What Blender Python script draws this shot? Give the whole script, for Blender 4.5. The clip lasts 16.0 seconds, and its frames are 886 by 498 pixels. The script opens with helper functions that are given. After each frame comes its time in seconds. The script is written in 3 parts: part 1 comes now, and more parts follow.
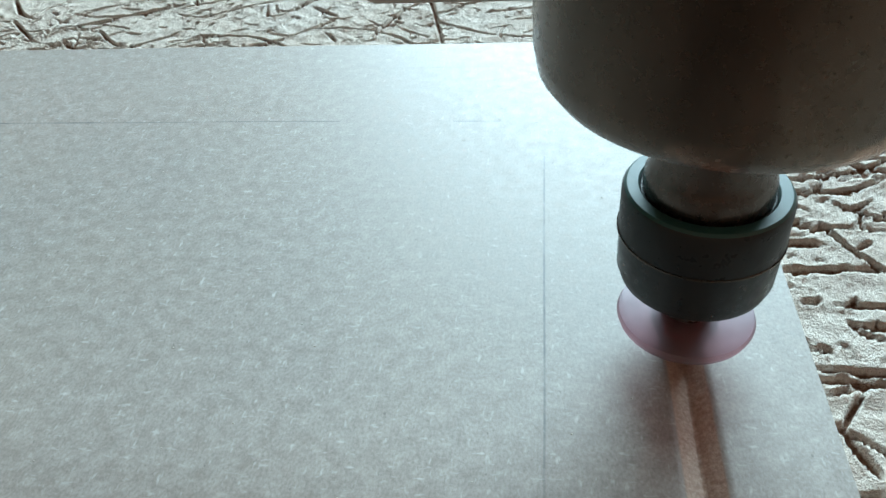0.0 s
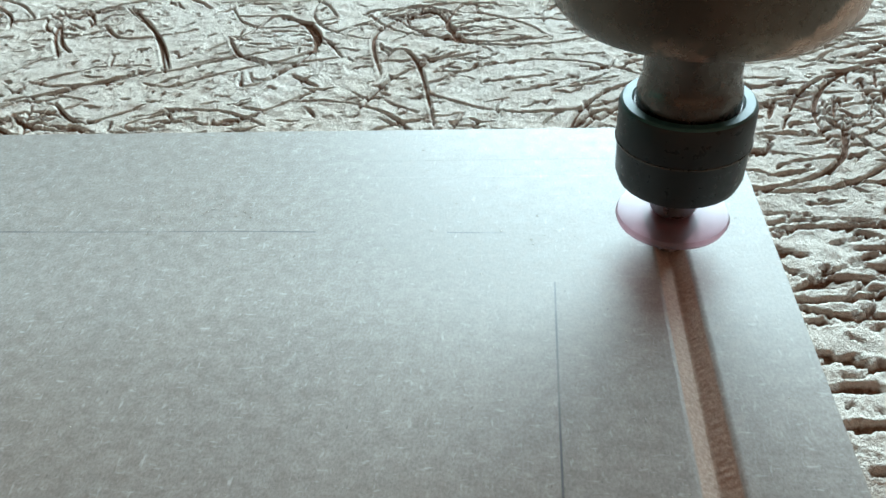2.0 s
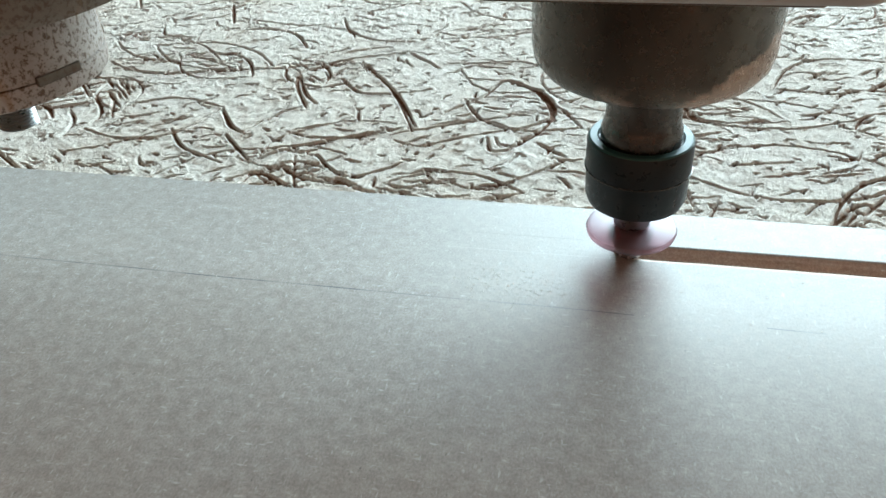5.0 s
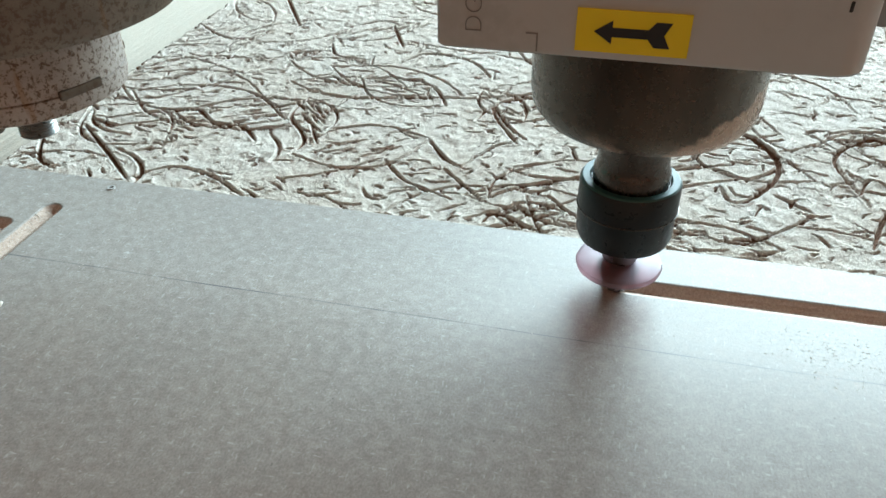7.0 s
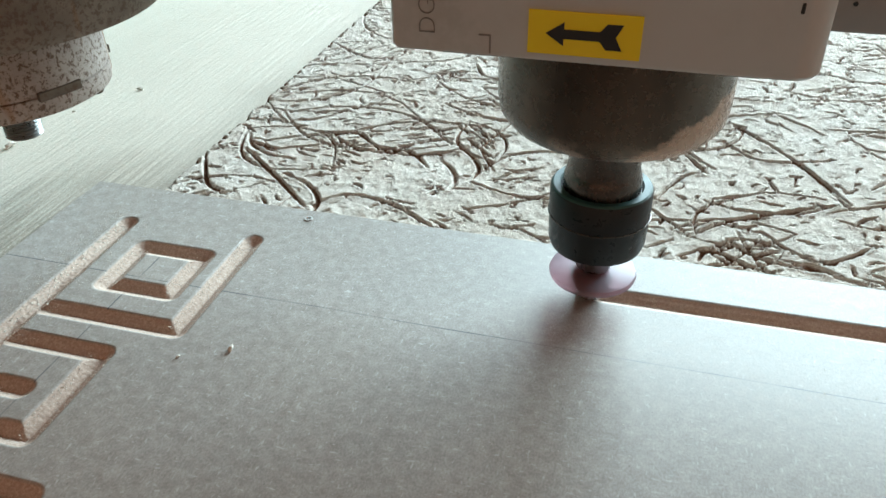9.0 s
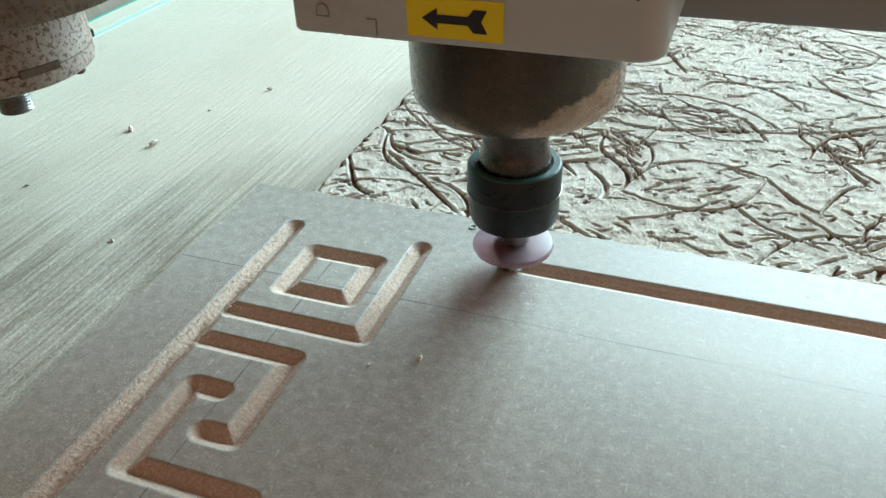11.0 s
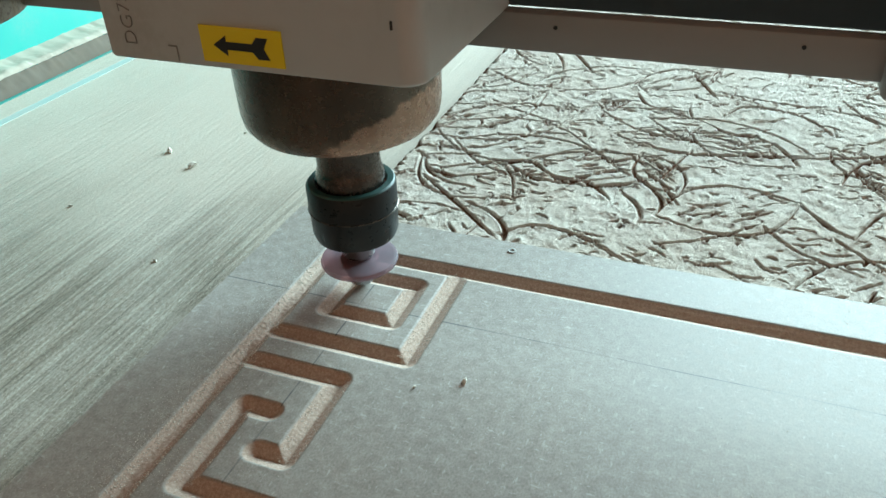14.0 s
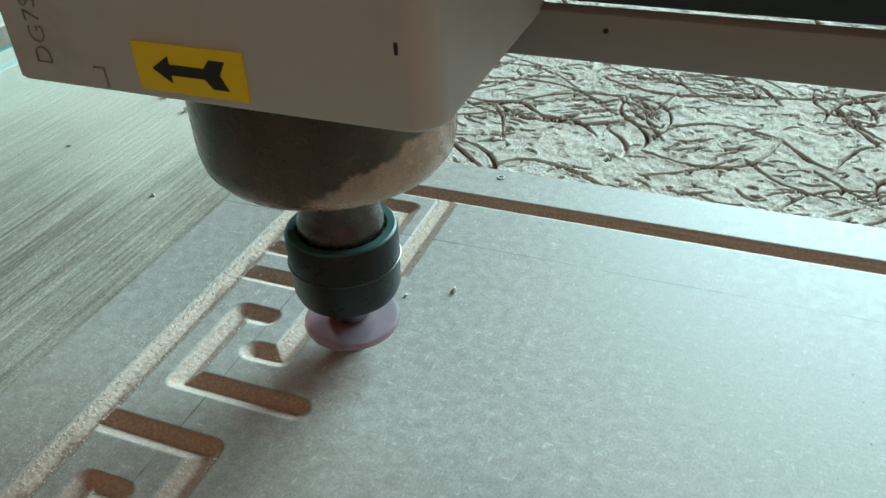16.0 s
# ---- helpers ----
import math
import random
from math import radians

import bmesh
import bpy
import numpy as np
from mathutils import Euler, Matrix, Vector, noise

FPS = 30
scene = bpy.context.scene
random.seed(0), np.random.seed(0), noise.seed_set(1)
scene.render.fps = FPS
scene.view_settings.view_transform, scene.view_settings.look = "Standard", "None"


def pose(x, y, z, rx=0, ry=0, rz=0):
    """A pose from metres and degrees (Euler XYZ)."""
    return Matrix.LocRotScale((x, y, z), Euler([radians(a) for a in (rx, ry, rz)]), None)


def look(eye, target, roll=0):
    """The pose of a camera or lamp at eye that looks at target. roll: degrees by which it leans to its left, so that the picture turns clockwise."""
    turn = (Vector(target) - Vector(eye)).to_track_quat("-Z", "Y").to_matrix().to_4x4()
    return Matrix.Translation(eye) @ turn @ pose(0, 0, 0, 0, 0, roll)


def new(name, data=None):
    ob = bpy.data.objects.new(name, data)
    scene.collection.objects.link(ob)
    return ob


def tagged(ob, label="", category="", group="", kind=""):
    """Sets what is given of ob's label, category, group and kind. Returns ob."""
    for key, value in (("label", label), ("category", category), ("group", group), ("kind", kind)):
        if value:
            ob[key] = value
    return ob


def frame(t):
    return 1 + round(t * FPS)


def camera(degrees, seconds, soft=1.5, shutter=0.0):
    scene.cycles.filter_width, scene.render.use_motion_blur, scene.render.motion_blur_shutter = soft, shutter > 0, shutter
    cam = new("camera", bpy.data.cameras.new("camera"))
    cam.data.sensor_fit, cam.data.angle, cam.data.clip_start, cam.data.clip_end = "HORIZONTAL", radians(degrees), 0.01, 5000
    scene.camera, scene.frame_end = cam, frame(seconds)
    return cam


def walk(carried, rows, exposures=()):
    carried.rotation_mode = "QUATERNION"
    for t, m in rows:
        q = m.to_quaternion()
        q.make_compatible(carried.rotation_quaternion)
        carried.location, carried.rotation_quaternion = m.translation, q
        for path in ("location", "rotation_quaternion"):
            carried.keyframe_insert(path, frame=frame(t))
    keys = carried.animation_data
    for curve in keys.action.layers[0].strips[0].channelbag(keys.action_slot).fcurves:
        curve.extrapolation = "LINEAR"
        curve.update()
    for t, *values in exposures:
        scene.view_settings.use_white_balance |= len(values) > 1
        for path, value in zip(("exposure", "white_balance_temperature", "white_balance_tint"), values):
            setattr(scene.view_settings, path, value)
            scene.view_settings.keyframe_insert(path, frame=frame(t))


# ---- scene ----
cam = camera(58.7, 16.0)
PATH = [
    (0, (-0.059, -0.279, 0.131), (-0.299, 1.246, -1.142), -4.8),
    (0.5, (-0.059, -0.258, 0.129), (-0.283, 1.267, -1.145), -4.7),
    (1, (-0.061, -0.244, 0.129), (-0.278, 1.287, -1.14), -4.6),
    (1.5, (-0.062, -0.235, 0.132), (-0.282, 1.309, -1.12), -4.8),
    (2, (-0.064, -0.232, 0.133), (-0.283, 1.324, -1.104), -4.7),
    (2.5, (-0.064, -0.225, 0.136), (-0.277, 1.341, -1.089), -4.8),
    (3, (-0.064, -0.225, 0.136), (-0.274, 1.351, -1.077), -4.7),
    (3.5, (-0.077, -0.23, 0.142), (-0.306, 1.347, -1.067), -4.2),
    (4, (-0.101, -0.246, 0.152), (-0.391, 1.336, -1.037), -3.8),
    (4.5, (-0.121, -0.248, 0.155), (-0.475, 1.334, -1.015), -3.5),
    (5, (-0.136, -0.244, 0.156), (-0.528, 1.336, -1.006), -3.4),
    (5.2, (-0.144, -0.243, 0.155), (-0.55, 1.331, -1.01), -3.4),
    (7.3, (-0.258, -0.251, 0.169), (-0.651, 1.344, -0.973), -0.4),
    (7.5, (-0.268, -0.25, 0.169), (-0.668, 1.347, -0.966), -0.6),
    (8, (-0.285, -0.248, 0.169), (-0.694, 1.35, -0.961), -0.6),
    (8.5, (-0.299, -0.247, 0.167), (-0.723, 1.352, -0.957), -0.7),
    (9, (-0.32, -0.247, 0.165), (-0.783, 1.342, -0.957), -1.0),
    (9.5, (-0.336, -0.249, 0.166), (-0.846, 1.323, -0.961), -1.4),
    (10, (-0.345, -0.249, 0.163), (-0.882, 1.31, -0.969), -1.8),
    (10.2, (-0.349, -0.25, 0.164), (-0.899, 1.304, -0.968), -2.0),
    (12.3, (-0.376, -0.257, 0.171), (-1.01, 1.279, -0.942), -1.7),
    (12.5, (-0.377, -0.256, 0.17), (-1.012, 1.285, -0.935), -1.7),
    (13, (-0.376, -0.258, 0.178), (-1.022, 1.288, -0.915), -2.2),
    (13.5, (-0.375, -0.257, 0.178), (-1.028, 1.292, -0.906), -2.6),
    (14, (-0.37, -0.261, 0.174), (-1.012, 1.289, -0.915), -2.5),
    (14.5, (-0.364, -0.27, 0.169), (-0.99, 1.27, -0.943), -2.5),
    (15, (-0.358, -0.274, 0.166), (-0.967, 1.261, -0.963), -2.2),
    (15.5, (-0.36, -0.273, 0.168), (-0.964, 1.26, -0.965), -2.2),
    (16, (-0.362, -0.28, 0.162), (-0.979, 1.246, -0.974), -2.2),
]
walk(cam, [(t, look(eye, target, roll)) for t, eye, target, roll in PATH],
     [(0, -0.24, 6500, 14), (2.5, -0.13, 6700, 15), (5, -0.05, 6750, 17), (9, 0.01, 6800, 17), (10.5, 0.0, 6800, 13), (12.5, -0.12, 6700, 9), (14.5, -0.13, 6600, 6), (16, -0.24, 6450, 2)])

# ---- sky, window light, exposure ----
world = bpy.data.worlds.new("sky")
scene.world = world
world.use_nodes = True
wt = world.node_tree
sky = wt.nodes.new("ShaderNodeTexSky")
sky.sky_type = "NISHITA"
sky.sun_disc = False
sky.sun_elevation, sky.sun_rotation = radians(45), radians(8)
wt.links.new(sky.outputs["Color"], wt.nodes["Background"].inputs["Color"])
wt.nodes["Background"].inputs["Strength"].default_value = 0.10

WIN = dict(x0=-0.65, x1=2.05, z0=0.32, z1=1.95, y=2.6)
lamp = bpy.data.lights.new("window_light", "AREA")
lamp.shape, lamp.size, lamp.size_y, lamp.energy, lamp.color = "RECTANGLE", 2.65, 1.58, 485, (0.62, 0.92, 1.02)
lamp_ob = new("window_light", lamp)
lamp_ob.matrix_world = look(((WIN["x0"] + WIN["x1"]) / 2, WIN["y"] + 0.05, (WIN["z0"] + WIN["z1"]) / 2),
                            ((WIN["x0"] + WIN["x1"]) / 2, 0, (WIN["z0"] + WIN["z1"]) / 2 - 0.6))


# ---- material helpers ----
class Mat:
    """A node material with short calls for its nodes."""

    def __init__(self, name, rough=0.5, metal=0.0, spec=0.5):
        self.m = bpy.data.materials.new(name)
        self.m.use_nodes = True
        self.t = self.m.node_tree
        self.b = self.t.nodes["Principled BSDF"]
        self.b.inputs["Roughness"].default_value = rough
        self.b.inputs["Metallic"].default_value = metal
        self.b.inputs["Specular IOR Level"].default_value = spec
        self.pos = None

    def link(self, a, b):
        self.t.links.new(a, b)

    def place(self, kind="world"):
        if kind == "world":
            return self.t.nodes.new("ShaderNodeNewGeometry").outputs["Position"]
        return self.t.nodes.new("ShaderNodeTexCoord").outputs["Object"]

    def stretch(self, vec, sx, sy, sz):
        n = self.t.nodes.new("ShaderNodeMapping")
        n.inputs["Scale"].default_value = (sx, sy, sz)
        self.link(vec, n.inputs["Vector"])
        return n.outputs["Vector"]

    def noise(self, vec, scale, detail=4, rough=0.55):
        n = self.t.nodes.new("ShaderNodeTexNoise")
        n.inputs["Scale"].default_value, n.inputs["Detail"].default_value = scale, detail
        n.inputs["Roughness"].default_value = rough
        self.link(vec, n.inputs["Vector"])
        return n.outputs["Fac"]

    def ramp(self, fac, *stops):
        n = self.t.nodes.new("ShaderNodeValToRGB")
        e = n.color_ramp.elements
        while len(e) < len(stops):
            e.new(0.5)
        for k, (p, c) in enumerate(stops):
            e[k].position = p
            e[k].color = (*c, 1) if isinstance(c, tuple) else (c, c, c, 1)
        self.link(fac, n.inputs["Fac"])
        return n.outputs["Color"]

    def mix(self, fac, a, b, mode="MIX"):
        n = self.t.nodes.new("ShaderNodeMix")
        n.data_type, n.blend_type = "RGBA", mode
        for sock, v in ((n.inputs[0], fac), (n.inputs[6], a), (n.inputs[7], b)):
            if isinstance(v, (int, float)):
                sock.default_value = v if sock.type == "VALUE" else (v, v, v, 1)
            elif isinstance(v, tuple):
                sock.default_value = (*v, 1)
            else:
                self.link(v, sock)
        return n.outputs[2]

    def math(self, op, a, b=0.0, c=0.0):
        n = self.t.nodes.new("ShaderNodeMath")
        n.operation = op
        for sock, v in zip(n.inputs, (a, b, c)):
            if isinstance(v, (int, float)):
                sock.default_value = v
            else:
                self.link(v, sock)
        return n.outputs[0]

    def xyz(self, vec):
        n = self.t.nodes.new("ShaderNodeSeparateXYZ")
        self.link(vec, n.inputs[0])
        return n.outputs

    def step(self, v, lo, hi, a=0.0, b=1.0):
        n = self.t.nodes.new("ShaderNodeMapRange")
        for key, val in (("From Min", lo), ("From Max", hi), ("To Min", a), ("To Max", b)):
            n.inputs[key].default_value = val
        self.link(v, n.inputs["Value"])
        return n.outputs[0]

    def colour(self, c):
        if isinstance(c, tuple):
            self.b.inputs["Base Color"].default_value = (*c, 1)
        else:
            self.link(c, self.b.inputs["Base Color"])
        return self

    def roughness(self, c):
        self.link(c, self.b.inputs["Roughness"])
        return self

    def see_through(self, tint, share):
        """Lets that share of the light straight through, tinted."""
        clear, both = self.t.nodes.new("ShaderNodeBsdfTransparent"), self.t.nodes.new("ShaderNodeMixShader")
        clear.inputs["Color"].default_value = (*tint, 1)
        both.inputs["Fac"].default_value = share
        self.link(self.b.outputs[0], both.inputs[1])
        self.link(clear.outputs[0], both.inputs[2])
        self.link(both.outputs[0], self.t.nodes["Material Output"].inputs["Surface"])
        return self

    def bump(self, height, strength, distance):
        n = self.t.nodes.new("ShaderNodeBump")
        n.inputs["Strength"].default_value, n.inputs["Distance"].default_value = strength, distance
        self.link(height, n.inputs["Height"])
        self.link(n.outputs["Normal"], self.b.inputs["Normal"])
        return self


MARGIN, LEFT, NEAR = 0.0575, -0.546, -0.46  # pencil margin; board's left and near edges


def mdf_material():
    """Grey-beige hardboard skin with pale fibres and pencil lines; brown fluffy core where it is cut."""
    m = Mat("mdf", rough=0.5, spec=0.42)
    p = m.place()
    x, y, z = m.xyz(p)
    fine = m.noise(m.stretch(p, 1500, 1000, 1200), 1.0, 4, 0.65)
    mid = m.noise(p, 260, 4)
    broad = m.noise(p, 14, 3)
    base = m.ramp(fine, (0.26, (0.265, 0.24, 0.216)), (0.5, (0.36, 0.33, 0.302)), (0.74, (0.45, 0.418, 0.39)))
    base = m.mix(m.step(mid, 0.35, 0.68), m.mix(1.0, base, (0.78, 0.76, 0.74), "MULTIPLY"), base)
    base = m.mix(m.step(broad, 0.35, 0.65, 0, 0.35), base, m.mix(1.0, base, (1.12, 1.08, 1.02), "MULTIPLY"))
    fib = m.math("MAXIMUM", m.noise(m.stretch(p, 800, 260, 400), 1.0, 2), m.noise(m.stretch(p, 280, 760, 400), 1.0, 2))
    base = m.mix(m.step(fib, 0.63, 0.78, 0, 0.5), base, (0.66, 0.65, 0.63))
    dark = m.noise(m.stretch(p, 900, 520, 600), 1.0, 1)
    base = m.mix(m.step(dark, 0.73, 0.8, 0, 0.6), base, (0.13, 0.11, 0.10))
    # pencil lines, worn by the grain
    wob = m.math("MULTIPLY", m.math("SUBTRACT", m.noise(p, 9, 1), 0.5), 0.003)
    lx = m.math("ABSOLUTE", m.math("ADD", m.math("ADD", x, MARGIN), wob))
    lx2 = m.math("ABSOLUTE", m.math("SUBTRACT", x, LEFT + MARGIN))
    ly = m.math("ABSOLUTE", m.math("ADD", m.math("ADD", y, MARGIN), wob))
    lx = m.math("ADD", lx, m.step(y, -0.078, -0.070, 0, 0.01))
    lx2 = m.math("ADD", lx2, m.step(y, -0.045, -0.040, 0, 0.01))
    gap = m.math("MULTIPLY", m.step(x, -0.125, -0.100, 0, 0.01), m.step(x, -0.089, -0.087, 1, 0))
    ly = m.math("ADD", m.math("ADD", ly, gap), m.step(x, -0.071, -0.069, 0, 0.01))
    ln = m.math("MINIMUM", m.math("MINIMUM", lx, lx2), ly)
    worn = m.step(m.noise(p, 60, 3), 0.35, 0.6, 0.25, 0.85)
    base = m.mix(m.math("MULTIPLY", m.step(ln, 0.00010, 0.00038, 1, 0), worn), base, (0.075, 0.08, 0.095))
    core = m.ramp(m.noise(p, 1100, 5, 0.7), (0.25, (0.33, 0.23, 0.18)), (0.5, (0.46, 0.345, 0.28)), (0.75, (0.63, 0.52, 0.44)))
    inside = m.step(z, -0.00015, -0.0005)
    m.colour(m.mix(inside, base, core))
    m.roughness(m.math("ADD", m.math("MULTIPLY", inside, 0.45), m.step(mid, 0.3, 0.7, 0.48, 0.62)))
    h = m.math("ADD", m.math("MULTIPLY", fine, m.math("ADD", 0.35, m.math("MULTIPLY", inside, 1.1))), m.math("MULTIPLY", fib, 0.3))
    m.bump(h, 0.3, 0.0003)
    return m.m


def spoil_material():
    """Dusty, pale scored sheet; cut strokes brown, darkened with depth to imitate furrow shade."""
    m = Mat("scored_sheet", rough=0.85, spec=0.12)
    p = m.place()
    x, y, z = m.xyz(p)
    fine = m.noise(p, 700, 4, 0.65)
    broad = m.noise(p, 22, 4)
    dust = m.ramp(fine, (0.25, (0.43, 0.37, 0.315)), (0.5, (0.56, 0.50, 0.44)), (0.78, (0.67, 0.615, 0.555)))
    dust = m.mix(m.step(broad, 0.35, 0.65, 0, 0.5), dust, m.mix(1.0, dust, (0.86, 0.80, 0.74), "MULTIPLY"))
    # brown of the cuts, made darker than it is for the shade inside them
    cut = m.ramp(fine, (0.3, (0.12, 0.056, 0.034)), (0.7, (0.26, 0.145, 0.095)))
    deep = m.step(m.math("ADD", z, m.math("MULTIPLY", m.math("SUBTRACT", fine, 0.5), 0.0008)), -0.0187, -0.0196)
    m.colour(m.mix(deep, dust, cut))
    m.bump(m.math("ADD", m.noise(p, 1500, 3, 0.7), m.math("MULTIPLY", m.noise(p, 560, 4, 0.65), 1.0)), 0.85, 0.0009)
    return m.m


def bed_material():
    """Pale planed board, streaked along its length, dusty."""
    m = Mat("bed_board", rough=0.55, spec=0.4)
    p = m.place()
    x, y, z = m.xyz(p)
    streak = m.noise(m.stretch(p, 420, 9, 10), 1.0, 5, 0.72)
    wide = m.noise(m.stretch(p, 30, 1.5, 10), 1.0, 3)
    fine = m.noise(p, 800, 3)
    c = m.ramp(streak, (0.35, (0.165, 0.137, 0.108)), (0.5, (0.335, 0.295, 0.248)), (0.64, (0.51, 0.46, 0.40)))
    c = m.mix(m.step(wide, 0.35, 0.65, 0, 0.65), c, m.mix(1.0, c, (0.72, 0.69, 0.63), "MULTIPLY"))
    powder = m.math("MULTIPLY", m.step(m.noise(p, 12, 4), 0.42, 0.62), m.step(fine, 0.35, 0.6, 0.35, 1.0))
    grit = m.noise(m.stretch(p, 1300, 420, 500), 1.0, 4, 0.7)
    c = m.mix(m.step(grit, 0.38, 0.6), m.mix(1.0, c, (0.62, 0.58, 0.53), "MULTIPLY"), c)
    c = m.mix(m.math("MULTIPLY", powder, 0.5), c, (0.60, 0.55, 0.48))
    # settled dust lies thickest away from the worked edge
    drift = m.math("ADD", m.math("SUBTRACT", y, m.math("MULTIPLY", x, 0.55)), m.math("MULTIPLY", m.math("SUBTRACT", m.noise(p, 7, 3), 0.5), 0.25))
    c = m.mix(m.step(drift, 0.28, 0.50, 0.0, 0.85), c, m.ramp(fine, (0.3, (0.53, 0.465, 0.385)), (0.7, (0.64, 0.575, 0.49))))
    m.colour(c)
    m.bump(m.math("ADD", streak, m.math("MULTIPLY", fine, 0.35)), 0.6, 0.0010)
    return m.m


def metal_material(name, dark, light, rough, rust=0.0, metal=0.9):
    m = Mat(name, rough=rough, metal=metal)
    p = m.place("object")
    n = m.noise(p, 40, 5, 0.6)
    fine = m.noise(p, 420, 4)
    c = m.ramp(n, (0.3, dark), (0.7, light))
    if rust:
        spots = m.step(m.noise(p, 520, 5, 0.75), 0.50, 0.58)
        c = m.mix(m.math("MULTIPLY", spots, rust), c, (0.11, 0.055, 0.03))
        drip = m.step(m.noise(m.stretch(p, 120, 120, 12), 1.0, 3), 0.58, 0.68)
        c = m.mix(m.math("MULTIPLY", drip, rust), c, (0.30, 0.15, 0.06))
    m.colour(c)
    m.roughness(m.step(fine, 0.3, 0.7, rough - 0.08, rough + 0.12))
    m.bump(fine, 0.12, 0.0006)
    return m.m


def paint_material(name, colour, rough=0.4, dirt=0.35, dirt_colour=(0.20, 0.16, 0.12)):
    m = Mat(name, rough=rough)
    p = m.place("object")
    a = m.noise(p, 18, 5, 0.6)
    f = m.noise(p, 500, 3)
    spots = m.math("MULTIPLY", m.step(a, 0.48, 0.72), m.step(f, 0.35, 0.6, 0.3, 1.0))
    m.colour(m.mix(m.math("MULTIPLY", spots, dirt), colour, dirt_colour))
    m.roughness(m.step(a, 0.3, 0.7, rough - 0.08, rough + 0.15))
    m.bump(f, 0.08, 0.0004)
    return m.m


def disc_material():
    """Milky pink plastic that lets some light through."""
    m = Mat("pink_plastic", rough=0.35)
    p = m.place("object")
    m.colour(m.ramp(m.noise(p, 90, 3), (0.3, (0.22, 0.19, 0.225)), (0.7, (0.30, 0.262, 0.305))))
    m.see_through((0.90, 0.66, 0.70), 0.48)
    return m.m


def spindle_material():
    """Dull browned steel; coppery tan below a ragged sloping line low on one side."""
    m = Mat("spindle_steel", rough=0.30, metal=0.85)
    p = m.place("object")
    x, y, z = m.xyz(p)
    fine = m.noise(p, 420, 4)
    soft = m.noise(m.stretch(p, 30, 30, 12), 1.0, 3, 0.5)
    c = m.ramp(soft, (0.32, (0.055, 0.042, 0.032)), (0.68, (0.165, 0.13, 0.10)))
    ragged = m.math("MULTIPLY", m.math("SUBTRACT", m.noise(p, 130, 4, 0.6), 0.5), 0.010)
    line = m.math("ADD", m.math("SUBTRACT", m.math("MULTIPLY", x, 0.62), m.math("SUBTRACT", z, 0.0625)), ragged)
    # bare: tan patch below the sloping line; low: tan blotches near the bottom
    bare = m.math("MULTIPLY", m.step(line, -0.0004, 0.0012), m.step(x, -0.004, 0.008))
    low = m.math("MULTIPLY", m.step(z, 0.0725, 0.0670), m.step(m.noise(p, 95, 4, 0.6), 0.50, 0.58))
    c = m.mix(m.math("MULTIPLY", m.math("MAXIMUM", bare, m.math("MULTIPLY", low, 0.6)), 0.85), c, m.ramp(fine, (0.3, (0.38, 0.235, 0.165)), (0.7, (0.50, 0.33, 0.245))))
    m.colour(c)
    m.roughness(m.step(fine, 0.3, 0.7, 0.19, 0.32))
    m.bump(fine, 0.05, 0.0004)
    return m.m


MDF, SPOIL, BED = mdf_material(), spoil_material(), bed_material()
BLACK = metal_material("black_oxide", (0.007, 0.009, 0.010), (0.017, 0.022, 0.023), 0.32, metal=0.0)
BLACK.node_tree.nodes["Principled BSDF"].inputs["Specular IOR Level"].default_value = 0.3
# teal reflection on the nut's black top, put into the base colour
RIM = paint_material("teal_reflection", (0.022, 0.085, 0.078), 0.45, 0.2)
STEEL = metal_material("ground_steel", (0.055, 0.045, 0.038), (0.135, 0.115, 0.10), 0.24)
BODY = spindle_material()
RUSTY = metal_material("rusty_cast", (0.34, 0.275, 0.235), (0.50, 0.43, 0.38), 0.6, rust=0.85, metal=0.3)
DARKCAST = metal_material("dark_cast", (0.09, 0.065, 0.045), (0.19, 0.145, 0.11), 0.5, rust=0.5, metal=0.5)
CASTBODY = metal_material("rusted_cast", (0.17, 0.135, 0.105), (0.31, 0.255, 0.205), 0.55, rust=0.6, metal=0.35)
BRIGHT = metal_material("bright_thread", (0.22, 0.22, 0.21), (0.40, 0.40, 0.39), 0.3)
CARBIDE = metal_material("carbide", (0.25, 0.25, 0.26), (0.5, 0.5, 0.52), 0.25)
COVER = paint_material("cream_paint", (0.47, 0.465, 0.445), 0.45, 0.3)
BAR = paint_material("grey_paint", (0.26, 0.25, 0.24), 0.5, 0.4)
TEAL = paint_material("teal_paint", (0.015, 0.42, 0.36), 0.4, 0.25, (0.35, 0.33, 0.29))
PALETEAL = paint_material("worn_teal_line", (0.38, 0.50, 0.47), 0.6, 0.8, (0.5, 0.47, 0.42))
DUSTYTEAL = paint_material("dusty_teal", (0.02, 0.26, 0.22), 0.6, 0.85, (0.30, 0.28, 0.24))
GUTTER = paint_material("grey_dust", (0.15, 0.125, 0.098), 0.9, 0.6)
LEDGE = paint_material("worn_white_rail", (0.44, 0.40, 0.325), 0.8, 0.6)
YELLOW = paint_material("yellow_sticker", (0.80, 0.61, 0.012), 0.45, 0.12)
INK = paint_material("black_ink", (0.012, 0.012, 0.012), 0.5, 0.05)
GREYINK = paint_material("grey_ink", (0.21, 0.195, 0.185), 0.6, 0.2)
PINK = disc_material()
RED = Mat("red_plastic", rough=0.35).colour((0.24, 0.020, 0.026)).see_through((0.65, 0.08, 0.07), 0.25).m
RUBBER_SHADE = paint_material("black_rubber_and_shade", (0.015, 0.015, 0.015), 0.6, 0.15)
CHIP = paint_material("wood_chip", (0.60, 0.55, 0.48), 0.8, 0.1)
